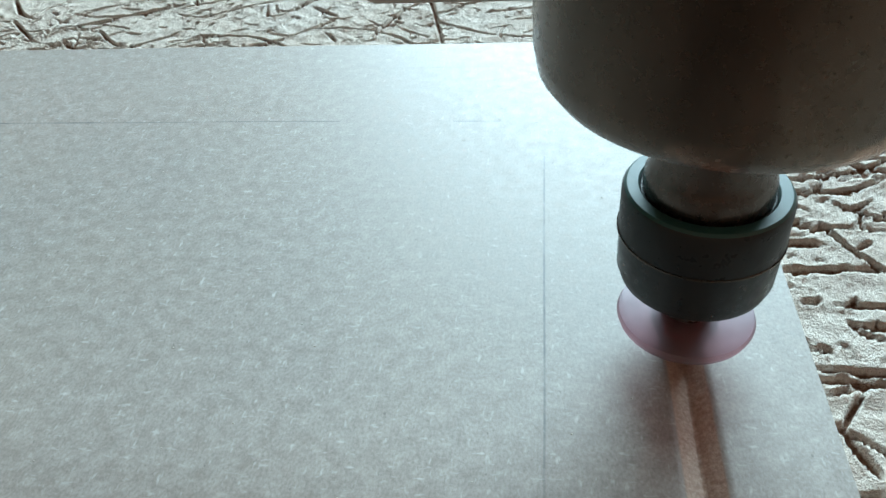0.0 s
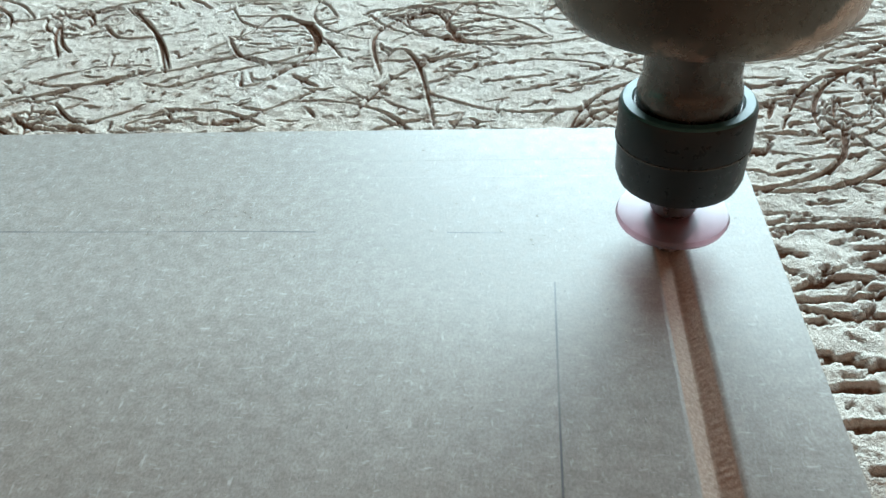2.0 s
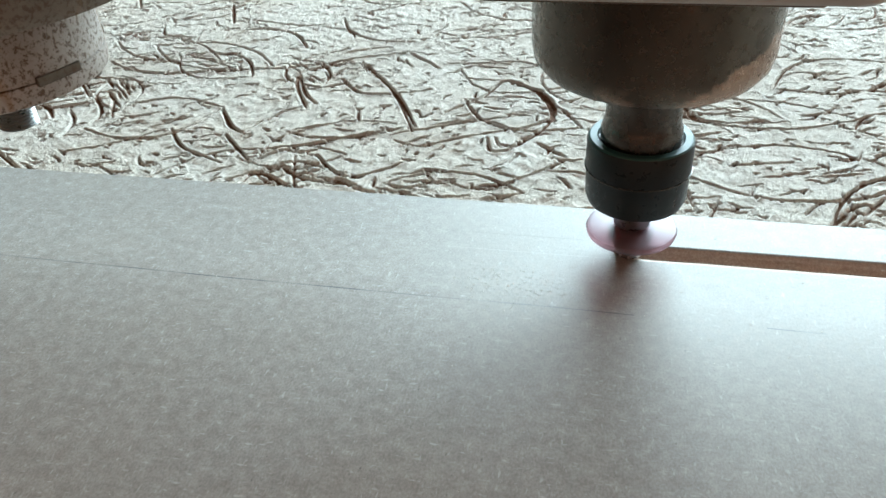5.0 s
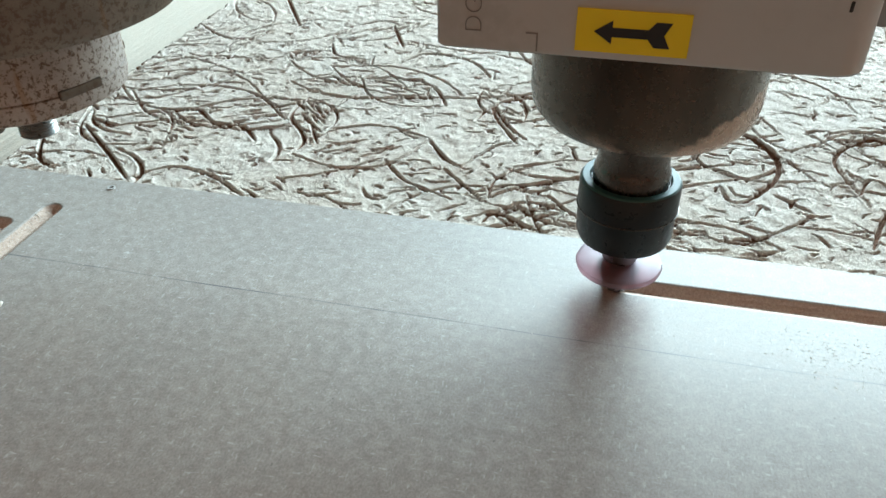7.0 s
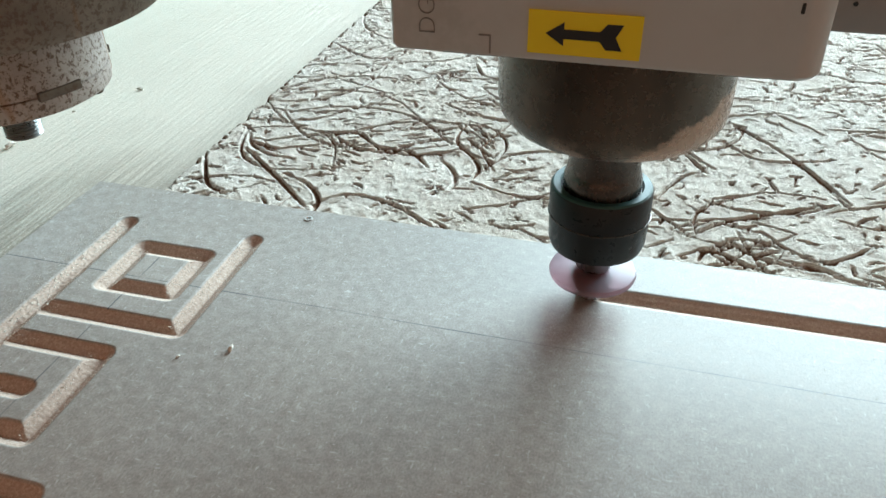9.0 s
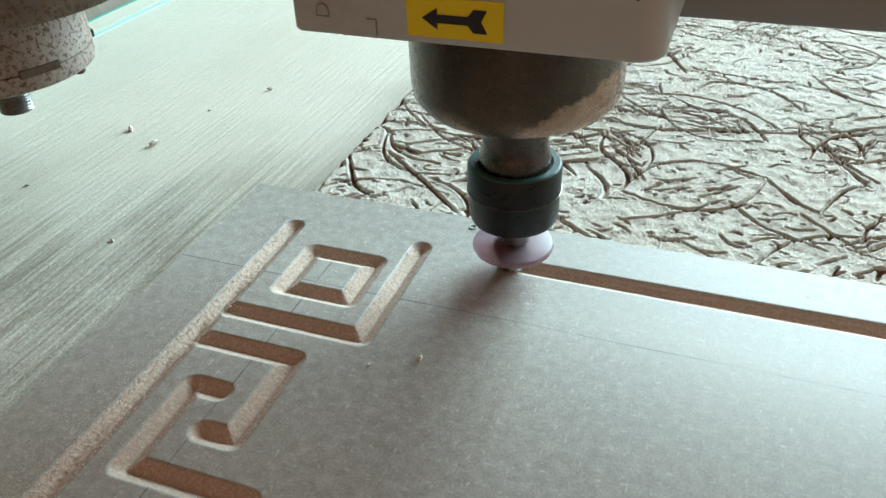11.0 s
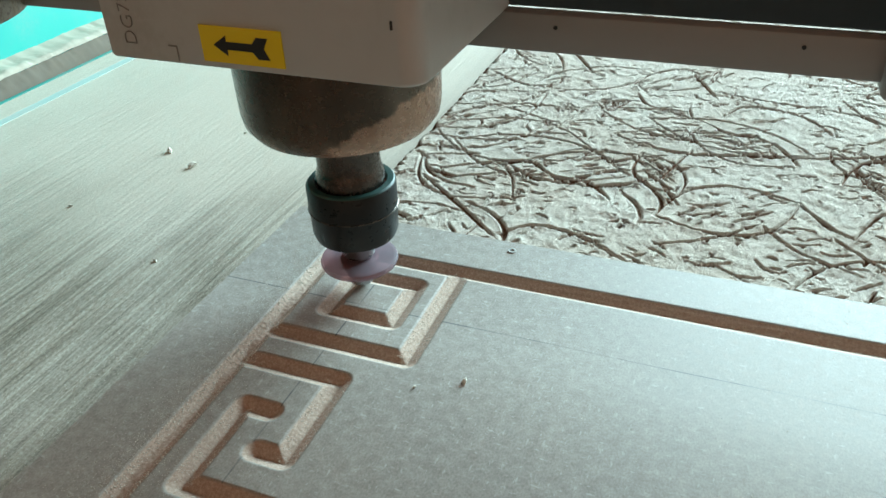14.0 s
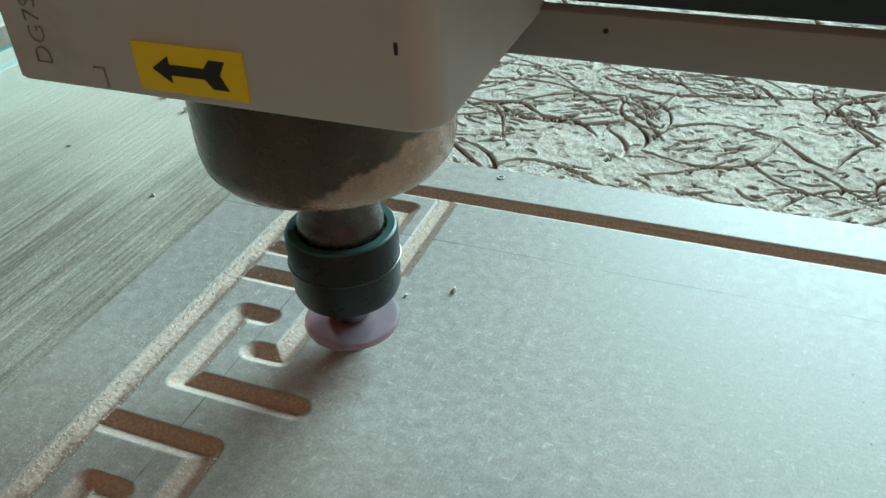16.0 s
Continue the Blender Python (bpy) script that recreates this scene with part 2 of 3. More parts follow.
# for the unseen room: reddish so that its bounce warms the fill light
BOUNCEWALL = paint_material("warm_bounce_wall", (0.42, 0.215, 0.14), 0.85, 0.3)
BOUNCEFLOOR = paint_material("warm_bounce_floor", (0.26, 0.165, 0.12), 0.8, 0.5)


# ---- mesh helpers ----
def part(name, bm, material, parent=None, label="", smooth=False):
    me = bpy.data.meshes.new(name)
    if smooth:
        for f in bm.faces:
            f.smooth = True
    bm.normal_update()
    bm.to_mesh(me)
    bm.free()
    if smooth:
        me.set_sharp_from_angle(angle=radians(35))
    me.materials.append(material)
    ob = new(name, me)
    ob.parent = parent
    if label:
        ob["label"] = label
    return ob


def block(x0, x1, y0, y1, z0, z1, bevel=0.0, seg=2, bm=None):
    own = bmesh.new()
    bmesh.ops.create_cube(own, size=1)
    for v in own.verts:
        v.co = ((x0 + x1) / 2 + v.co.x * (x1 - x0), (y0 + y1) / 2 + v.co.y * (y1 - y0), (z0 + z1) / 2 + v.co.z * (z1 - z0))
    if bevel:
        bmesh.ops.bevel(own, geom=own.edges[:], offset=bevel, segments=seg, affect="EDGES", profile=0.5)
    if bm is None:
        return own
    tmp = bpy.data.meshes.new("t")
    own.to_mesh(tmp)
    own.free()
    bm.from_mesh(tmp)
    bpy.data.meshes.remove(tmp)
    return bm


def lathe(profile, seg=72, cx=0.0, cy=0.0, bm=None):
    """A turned solid about z: profile is (radius, z) from bottom to top."""
    bm = bm or bmesh.new()
    rings = []
    for r, z in profile:
        if r < 1e-6:
            rings.append([bm.verts.new((cx, cy, z))])
        else:
            rings.append([bm.verts.new((cx + r * math.cos(a), cy + r * math.sin(a), z)) for a in (2 * math.pi * k / seg for k in range(seg))])
    for a, b in zip(rings, rings[1:]):
        for k in range(seg):
            q = (k + 1) % seg
            if len(a) == 1 and len(b) > 1:
                bm.faces.new((a[0], b[q], b[k]))
            elif len(b) == 1 and len(a) > 1:
                bm.faces.new((a[k], a[q], b[0]))
            elif len(a) > 1:
                bm.faces.new((a[k], a[q], b[q], b[k]))
    return bm


def grid_mesh(name, xs, ys, zs, material, keep=None, parent=None, shift=0.0):
    """A height sheet over the lines xs, ys; zs has one row for each y."""
    nx, ny = len(xs), len(ys)
    X, Y = np.meshgrid(xs, ys)
    co = np.stack([X, Y + shift, zs], -1).reshape(-1, 3).astype(np.float32)
    idx = np.arange(nx * ny).reshape(ny, nx)
    quads = np.stack([idx[:-1, :-1], idx[:-1, 1:], idx[1:, 1:], idx[1:, :-1]], -1)
    if keep is not None:
        quads = quads[keep]
    quads = quads.reshape(-1, 4)
    used = np.unique(quads)
    remap = np.zeros(nx * ny, np.int64)
    remap[used] = np.arange(len(used))
    quads, co = remap[quads], co[used]
    me = bpy.data.meshes.new(name)
    me.vertices.add(len(co))
    me.vertices.foreach_set("co", co.ravel())
    me.loops.add(quads.size)
    me.loops.foreach_set("vertex_index", quads.ravel().astype(np.int32))
    me.polygons.add(len(quads))
    me.polygons.foreach_set("loop_start", np.arange(0, quads.size, 4, dtype=np.int32))
    me.polygons.foreach_set("loop_total", np.full(len(quads), 4, np.int32))
    me.update(calc_edges=True)
    me.validate()
    me.materials.append(material)
    ob = new(name, me)
    ob.parent = parent
    return ob


def lines(*stretches):
    """Grid lines: stretches of (from, to, step) and single places, sorted."""
    out = []
    for s in stretches:
        if isinstance(s, tuple):
            n = max(1, int(round((s[1] - s[0]) / s[2])))
            out.extend(s[0] + (s[1] - s[0]) * k / n for k in range(n + 1))
        else:
            out.append(s)
    out = sorted(out)
    res = [out[0]]
    for v in out[1:]:
        if v - res[-1] > 1e-5:
            res.append(v)
    return np.array(res)


# ---- unseen room added round the machine: closes it in and bounces warm fill ----
def room():
    bm = block(-3.2, 3.2, -3.2, 2.9, -0.95, -0.85)
    tagged(part("floor", bm, BOUNCEFLOOR), "unseen warm brown floor added to bounce light", "floor", kind="structure")
    bm = block(-3.2, 3.2, -3.2, 2.9, 3.6, 3.7)
    tagged(part("ceiling", bm, BOUNCEWALL), "unseen warm brown ceiling added to bounce light", "ceiling", kind="structure")
    bm = bmesh.new()
    y0, y1 = WIN["y"] + 0.08, WIN["y"] + 0.3
    block(-3.2, WIN["x0"], y0, y1, -0.85, 3.6, bm=bm)
    block(WIN["x1"], 3.2, y0, y1, -0.85, 3.6, bm=bm)
    block(WIN["x0"], WIN["x1"], y0, y1, -0.85, WIN["z0"], bm=bm)
    block(WIN["x0"], WIN["x1"], y0, y1, WIN["z1"], 3.6, bm=bm)
    tagged(part("wall_north", bm, BOUNCEWALL), "unseen warm brown wall added round a wide window opening", "wall", kind="structure")
    for nm, b in (("wall_south", (-3.2, 3.2, -3.4, -3.2)), ("wall_west", (-3.4, -3.2, -3.2, 2.9)), ("wall_east", (3.2, 3.4, -3.2, 2.9))):
        tagged(part(nm, block(*b, -0.85, 3.6), BOUNCEWALL), "unseen warm brown wall added to bounce light", "wall", kind="structure")


room()

# ---- scored waste sheet ----
SPOIL_Z = -0.018
SX0, SX1, SY0, SY1 = -0.540, 0.62, -0.50, 0.95


def scored_sheet():
    sx = lines((SX0, 0.09, 0.00062), (0.09, 0.20, 0.0011), (0.20, SX1, 0.006))
    sy = lines((SY0, -0.26, 0.006), (-0.26, -0.02, 0.0009), (-0.02, 0.20, 0.00062), (0.20, 0.45, 0.0009), (0.45, SY1, 0.004))
    H = np.zeros((len(sy), len(sx)))
    lip = np.zeros_like(H)
    rng = random.Random(11)

    def stroke(pts, w, d):
        """Cuts a rounded furrow w wide and d deep along a smooth line through pts."""
        p = np.array(pts, float)
        if len(p) > 2:
            u = np.linspace(0, len(p) - 1, 6 * (len(p) - 1) + 1)
            k = np.minimum(u.astype(int), len(p) - 2)
            f = (u - k)[:, None]
            a, b, c, e = p[np.maximum(k - 1, 0)], p[k], p[k + 1], p[np.minimum(k + 2, len(p) - 1)]
            p = 0.5 * (2 * b + (c - a) * f + (2 * a - 5 * b + 4 * c - e) * f ** 2 + (3 * b - a - 3 * c + e) * f ** 3)
        for k, (q, r) in enumerate(zip(p[:-1], p[1:])):
            lo, hi = np.minimum(q, r) - 2 * w, np.maximum(q, r) + 2 * w
            i0, i1 = np.searchsorted(sx, (lo[0], hi[0]))
            j0, j1 = np.searchsorted(sy, (lo[1], hi[1]))
            if i1 <= i0 or j1 <= j0:
                continue
            gx, gy = np.meshgrid(sx[i0:i1], sy[j0:j1])
            v = r - q
            s = np.clip(((gx - q[0]) * v[0] + (gy - q[1]) * v[1]) / max(v @ v, 1e-12), 0, 1)
            dist = np.hypot(gx - q[0] - s * v[0], gy - q[1] - s * v[1])
            thin = 0.4 + 0.6 * np.sin(np.pi * (k + s) / (len(p) - 1)) ** 0.7  # strokes run out to a point
            cut_d = d * thin * np.clip(1.12 * (1 - (dist / (w * thin)) ** 2.3), 0, 1)
            H[j0:j1, i0:i1] = np.minimum(H[j0:j1, i0:i1], -cut_d)
            lip[j0:j1, i0:i1] = np.maximum(lip[j0:j1, i0:i1], 0.16 * d * np.clip(1 - np.abs(dist / w - 1.3) / 0.5, 0, 1))

    def cut(*pts):
        stroke(pts, rng.uniform(0.0010, 0.0015), rng.uniform(0.0024, 0.0033))

    # small nicks, mostly along the machine's cross axis
    for k in range(15000):
        x, y = rng.uniform(SX0, 0.55), rng.uniform(-0.28, 0.9)
        ang = rng.gauss(0.0, 0.55) + (0.5 if rng.random() < 0.3 else 0)
        ln = rng.choice((0.002, 0.003, 0.004, 0.006, 0.009, 0.013)) * rng.uniform(0.7, 1.3)
        bend = rng.uniform(-0.2, 0.2) * ln
        dx, dy = math.cos(ang) * ln / 2, math.sin(ang) * ln / 2
        stroke([(x - dx, y - dy), (x - bend * math.sin(ang), y + bend * math.cos(ang)), (x + dx, y + dy)],
               rng.uniform(0.0006, 0.0011), rng.uniform(0.0014, 0.0027))
    # leaf shapes left by earlier jobs: two facing arcs with fine ribs between
    for k in range(420):
        cx, cy, a, ln = rng.uniform(SX0, 0.55), rng.uniform(-0.28, 0.9), rng.gauss(0.1, 0.55), rng.uniform(0.03, 0.105)
        wd = ln * rng.uniform(0.16, 0.34)
        ca, sa = math.cos(a), math.sin(a)

        def at(u, v):
            return cx + ca * u - sa * v, cy + sa * u + ca * v
        for sgn in (1, -1):
            if rng.random() < 0.85:
                stroke([at(-ln / 2, 0), at(-ln / 4, sgn * wd * 0.75), at(0, sgn * wd), at(ln / 4, sgn * wd * 0.75), at(ln / 2, 0)], rng.uniform(0.0008, 0.0013), rng.uniform(0.0018, 0.0030))
        for q in range(rng.choice((3, 5, 8, 12))):
            u = ln * (rng.random() - 0.5) * 0.7
            v = wd * rng.uniform(-0.6, 0.6)
            h = rng.uniform(0.003, 0.009)
            stroke([at(u - h, v - h * 0.25), at(u + h, v + h * 0.25)], rng.uniform(0.0007, 0.0012), rng.uniform(0.0013, 0.0024))
    # long straight passes beside the panel
    for k in range(170):
        x, y, ln, a = rng.uniform(0.0, 0.13), rng.uniform(-0.24, 0.12), rng.uniform(0.008, 0.035), rng.gauss(0, 0.18)
        stroke([(x - ln / 2 * math.cos(a), y - ln / 2 * math.sin(a)), (x + ln / 2 * math.cos(a), y + ln / 2 * math.sin(a))], rng.uniform(0.0006, 0.0014), rng.uniform(0.0015, 0.0030))
    # longer single arcs
    for k in range(300):
        cx, cy, r = rng.uniform(SX0, 0.55), rng.uniform(-0.28, 0.9), rng.uniform(0.012, 0.06)
        a0, span = rng.uniform(0, 6.28), rng.uniform(0.5, 1.9)
        sq = rng.uniform(0.5, 1.0)
        stroke([(cx + r * math.cos(a0 + span * q / 4), cy + sq * r * math.sin(a0 + span * q / 4)) for q in range(5)],
               rng.choice((0.0008, 0.0011, 0.0014)), rng.uniform(0.0014, 0.0025))
    # the furrows that stand out
    cut((-0.426, 0.144), (-0.386, 0.141), (-0.349, 0.148), (-0.311, 0.158), (-0.282, 0.173), (-0.257, 0.183))
    cut((-0.280, 0.168), (-0.252, 0.132), (-0.229, 0.085))
    cut((-0.240, 0.081), (-0.222, 0.090), (-0.199, 0.101), (-0.183, 0.095))
    cut((-0.236, 0.076), (-0.223, 0.071), (-0.209, 0.080), (-0.183, 0.093))
    cut((-0.298, 0.047), (-0.282, 0.063), (-0.263, 0.074), (-0.244, 0.085))
    cut((-0.295, 0.049), (-0.295, 0.067), (-0.283, 0.081), (-0.264, 0.093), (-0.240, 0.093))
    cut((-0.335, 0.099), (-0.322, 0.081), (-0.312, 0.074))
    cut((-0.321, 0.072), (-0.299, 0.049))
    cut((-0.351, 0.074), (-0.336, 0.057), (-0.311, 0.045))
    cut((-0.313, 0.075), (-0.302, 0.099), (-0.292, 0.106))
    cut((-0.311, 0.149), (-0.298, 0.123), (-0.287, 0.110))
    cut((-0.218, 0.108), (-0.203, 0.126), (-0.193, 0.148), (-0.175, 0.136), (-0.165, 0.114), (-0.168, 0.095), (-0.181, 0.074), (-0.189, 0.071), (-0.193, 0.084))
    cut((-0.284, 0.143), (-0.268, 0.126), (-0.252, 0.126), (-0.231, 0.134))
    cut((-0.257, 0.185), (-0.232, 0.162))
    cut((-0.230, 0.170), (-0.194, 0.172))
    cut((-0.269, 0.058), (-0.248, 0.040), (-0.226, 0.056))
    cut((-0.283, 0.048), (-0.269, 0.037), (-0.245, 0.033))
    cut((-0.169, 0.081), (-0.155, 0.069))
    cut((-0.219, 0.034), (-0.204, 0.041), (-0.186, 0.038), (-0.155, 0.065))
    cut((-0.294, 0.030), (-0.289, 0.039), (-0.271, 0.028))
    cut((-0.378, 0.195), (-0.366, 0.214), (-0.337, 0.208), (-0.320, 0.186))
    cut((-0.404, 0.101), (-0.397, 0.124), (-0.390, 0.145))
    cut((-0.396, 0.044), (-0.374, 0.056), (-0.353, 0.075))
    cut((-0.417, 0.111), (-0.399, 0.088), (-0.398, 0.075))
    cut((-0.512, 0.087), (-0.487, 0.101), (-0.470, 0.107), (-0.460, 0.100))
    cut((-0.513, 0.086), (-0.503, 0.079), (-0.467, 0.097))
    cut((-0.519, 0.076), (-0.488, 0.050), (-0.465, 0.029))
    cut((-0.465, 0.031), (-0.450, 0.044), (-0.428, 0.041), (-0.405, 0.027))
    cut((-0.537, 0.067), (-0.520, 0.039), (-0.505, 0.030))
    cut((-0.505, 0.314), (-0.466, 0.247))
    cut((-0.431, 0.217), (-0.420, 0.198), (-0.398, 0.196))
    cut((-0.382, 0.232), (-0.349, 0.224), (-0.318, 0.221))
    cut((-0.402, 0.105), (-0.390, 0.083))
    cut((-0.461, 0.092), (-0.437, 0.093), (-0.423, 0.080))
    cut((-0.402, 0.261), (-0.384, 0.222))
    cut((-0.538, 0.237), (-0.499, 0.211), (-0.478, 0.233))
    cut((0.032, 0.041), (0.043, 0.061), (0.060, 0.074), (0.081, 0.081))
    cut((-0.132, 0.089), (-0.124, 0.105), (-0.113, 0.088), (-0.100, 0.030))
    cut((-0.129, 0.080), (-0.138, 0.121), (-0.123, 0.144), (-0.112, 0.150), (-0.099, 0.122))
    cut((-0.229, 0.090), (-0.249, 0.128), (-0.281, 0.166))
    cut((-0.181, 0.091), (-0.164, 0.111), (-0.173, 0.137), (-0.192, 0.145))
    cut((-0.134, 0.046), (-0.122, 0.077), (-0.097, 0.101))
    cut((-0.291, 0.105), (-0.310, 0.146), (-0.286, 0.167))
    cut((0.010, -0.012), (0.020, -0.012))
    cut((0.008, -0.108), (0.016, -0.108))
    cut((0.008, -0.084), (0.022, -0.089))
    cut((0.009, -0.060), (0.021, -0.055), (0.034, -0.055))
    cut((0.021, 0.144), (0.061, 0.147), (0.092, 0.166))
    cut((0.042, 0.041), (0.057, 0.010))
    cut((0.009, -0.107), (0.021, -0.107), (0.035, -0.106))
    cut((0.007, -0.147), (0.023, -0.147))
    cut((0.009, -0.160), (0.011, -0.167), (0.014, -0.174))
    cut((0.023, -0.086), (0.028, -0.097), (0.035, -0.107))
    # worn relief between the strokes, and a smooth filled joint
    gx, gy = np.meshgrid(sx, sy)
    wave = np.zeros_like(H)
    for f, a in ((190, 0.00008), (420, 0.00009), (760, 0.00010)):
        for q in range(3):
            th, ph = rng.uniform(0, 6.28), rng.uniform(0, 6.28)
            wave += a * np.sin(f * (gx * math.cos(th) + gy * math.sin(th)) + ph + 2.0 * np.sin(f * 0.31 * (gx * math.sin(th) - gy * math.cos(th)) + ph))
    grain = np.array([rng.uniform(-1, 1) for q in range(4096)])
    wave += 0.00022 * grain[(np.arange(H.size).reshape(H.shape) * 7919 + np.arange(H.shape[0])[:, None] * 104729) % 4096]
    joint = np.clip(1 - np.abs(gx + 0.0145) / 0.0042, 0, 1) ** 0.5 * (gy > 0)
    H = np.where(H < -0.0002, H, H + lip)
    H = H * (1 - 0.93 * joint) + wave * (1 - 0.6 * joint)
    fray = 0.0035 * np.abs(np.sin(gy * 310 + 3 * np.sin(gy * 77)) * np.sin(gy * 131))
    edge = np.clip((gx - SX0 - fray) / 0.004, 0, 1)
    H -= 0.005 * (1 - edge) ** 2
    hidden = (sx[None, :-1] > -0.52) & (sx[None, 1:] < -0.02) & (sy[:-1, None] > -0.42) & (sy[1:, None] < -0.02)
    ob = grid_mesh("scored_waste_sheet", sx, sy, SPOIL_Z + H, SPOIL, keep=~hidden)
    tagged(ob, "pale waste sheet scored all over by old tool cuts", "waste board", kind="structure")
    rim = block(SX0, SX1, SY0, SY1, -0.0322, SPOIL_Z - 0.0075)
    part("sheet_core", rim, SPOIL, ob)


scored_sheet()

# ---- machine bed and frame on the far side ----
BED_Z = -0.0325


def machine_bed():
    base = new("machine_bed")
    tagged(base, "pale streaked timber machine bed, thick with dust", "machine bed", kind="structure")
    cuts = (SX1 + 0.02, 0.34, 0.04, -0.24, -0.50, -0.83)
    for a, b in zip(cuts, cuts[1:]):
        part("plank", block(b + 0.0004, a - 0.0004, -1.0, 1.3, BED_Z - 0.03, BED_Z, 0.0006, 1), BED, base)
    part("bed_frame", block(-0.83, SX1 + 0.02, -0.98, 1.28, -0.80, BED_Z - 0.032), BAR, base)
    part("edge_line", block(-0.8340, -0.8270, -1.0, 1.3, BED_Z - 0.02, BED_Z + 0.0006), PALETEAL, base, "thin worn teal painted line")
    part("edge_board", block(-0.858, -0.8345, -1.0, 1.3, BED_Z - 0.03, BED_Z + 0.0002, 0.001, 1), BED, base)
    rail = new("side_rail")
    tagged(rail, "worn dusty side rail of the teal machine frame", "rail", kind="structure")
    part("rail_side", block(-0.8635, -0.8592, -1.0, 1.3, BED_Z - 0.05, BED_Z - 0.0004, 0.0006, 1), DUSTYTEAL, rail, "teal painted rail side")
    ys = np.linspace(-1.0, 1.3, 1100)
    rng = np.random.RandomState(9)

    def crust(name, xs, prof, amount, mat, label):
        """A rough strip along the rail: heights prof over places xs, each shaken by amount."""
        rough = np.cumsum(rng.randn(len(ys), len(xs)) * 0.0004, 0)
        rough -= np.stack([np.convolve(rough[:, k], np.ones(31) / 31, "same") for k in range(len(xs))], 1)
        rough += rng.randn(len(ys), len(xs)) * 0.0003
        order = np.argsort(xs)
        ob = grid_mesh(name, np.array(xs)[order], ys, BED_Z + (np.array(prof) + rough * np.array(amount))[:, order], mat, parent=rail)
        ob["label"] = label

    crust("rail_face", [-0.8637, -0.8655, -0.868, -0.8705, -0.8725], [-0.004, 0.002, 0.0055, 0.0085, 0.0098], [0, 0.6, 0.8, 0.8, 0.3], GUTTER, "sloping rail face caked in grey dust")
    crust("ledge", [-0.8727, -0.8735, -0.877, -0.882, -0.888, -0.8955], [0.0098, 0.0122, 0.0128, 0.0130, 0.0132, 0.0150], [0.3, 1, 1, 0.8, 0.7, 0.3], LEDGE, "pale ledge crusted with dust")
    part("side_frame", block(-1.30, -0.8950, -1.0, 1.3, -0.80, BED_Z + 0.095, 0.010, 4), TEAL, rail, "glossy teal painted machine frame", smooth=True)


machine_bed()

# ---- the panel that is being engraved ----
HW = 0.0044  # half the groove's width
FALL = 0.66  # how steeply its flanks fall
GX, GY, GL = -0.0270, -0.0265, -0.5145  # right, top and left grooves
STROKES = [((GX, NEAR), (GX, GY)), ((GX, GY), (GL, GY)), ((GL, GY), (GL, NEAR)),
           ((-0.4600, GY), (-0.4600, -0.0805)), ((-0.4600, -0.0805), (GL, -0.0805)),
           ((-0.4985, -0.0400), (-0.4728, -0.0400)), ((-0.4728, -0.0400), (-0.4728, -0.0637)),
           ((-0.4728, -0.0637), (-0.4985, -0.0637)), ((-0.4985, -0.0637), (-0.4985, -0.0400))]
for k in range(5):
    y0 = -0.0968 - 0.0738 * k
    STROKES += [((GL, y0), (-0.4765, y0)), ((-0.4765, y0), (-0.4765, y0 - 0.0352)), ((-0.4765, y0 - 0.0352), (-0.4860, y0 - 0.0352)),
                ((-0.4905, y0 - 0.0197), (-0.5000, y0 - 0.0197)), ((-0.5000, y0 - 0.0197), (-0.5000, y0 - 0.0527)), ((-0.5000, y0 - 0.0527), (-0.4615, y0 - 0.0527))]
STROKES = [s for s in STROKES if min(s[0][1], s[1][1]) > NEAR - 0.001]


def skew(x):
    """How far the top groove drifts towards the panel's far edge at x."""
    return 0.0029 * np.clip((x + 0.33) / 0.30, 0, 1)


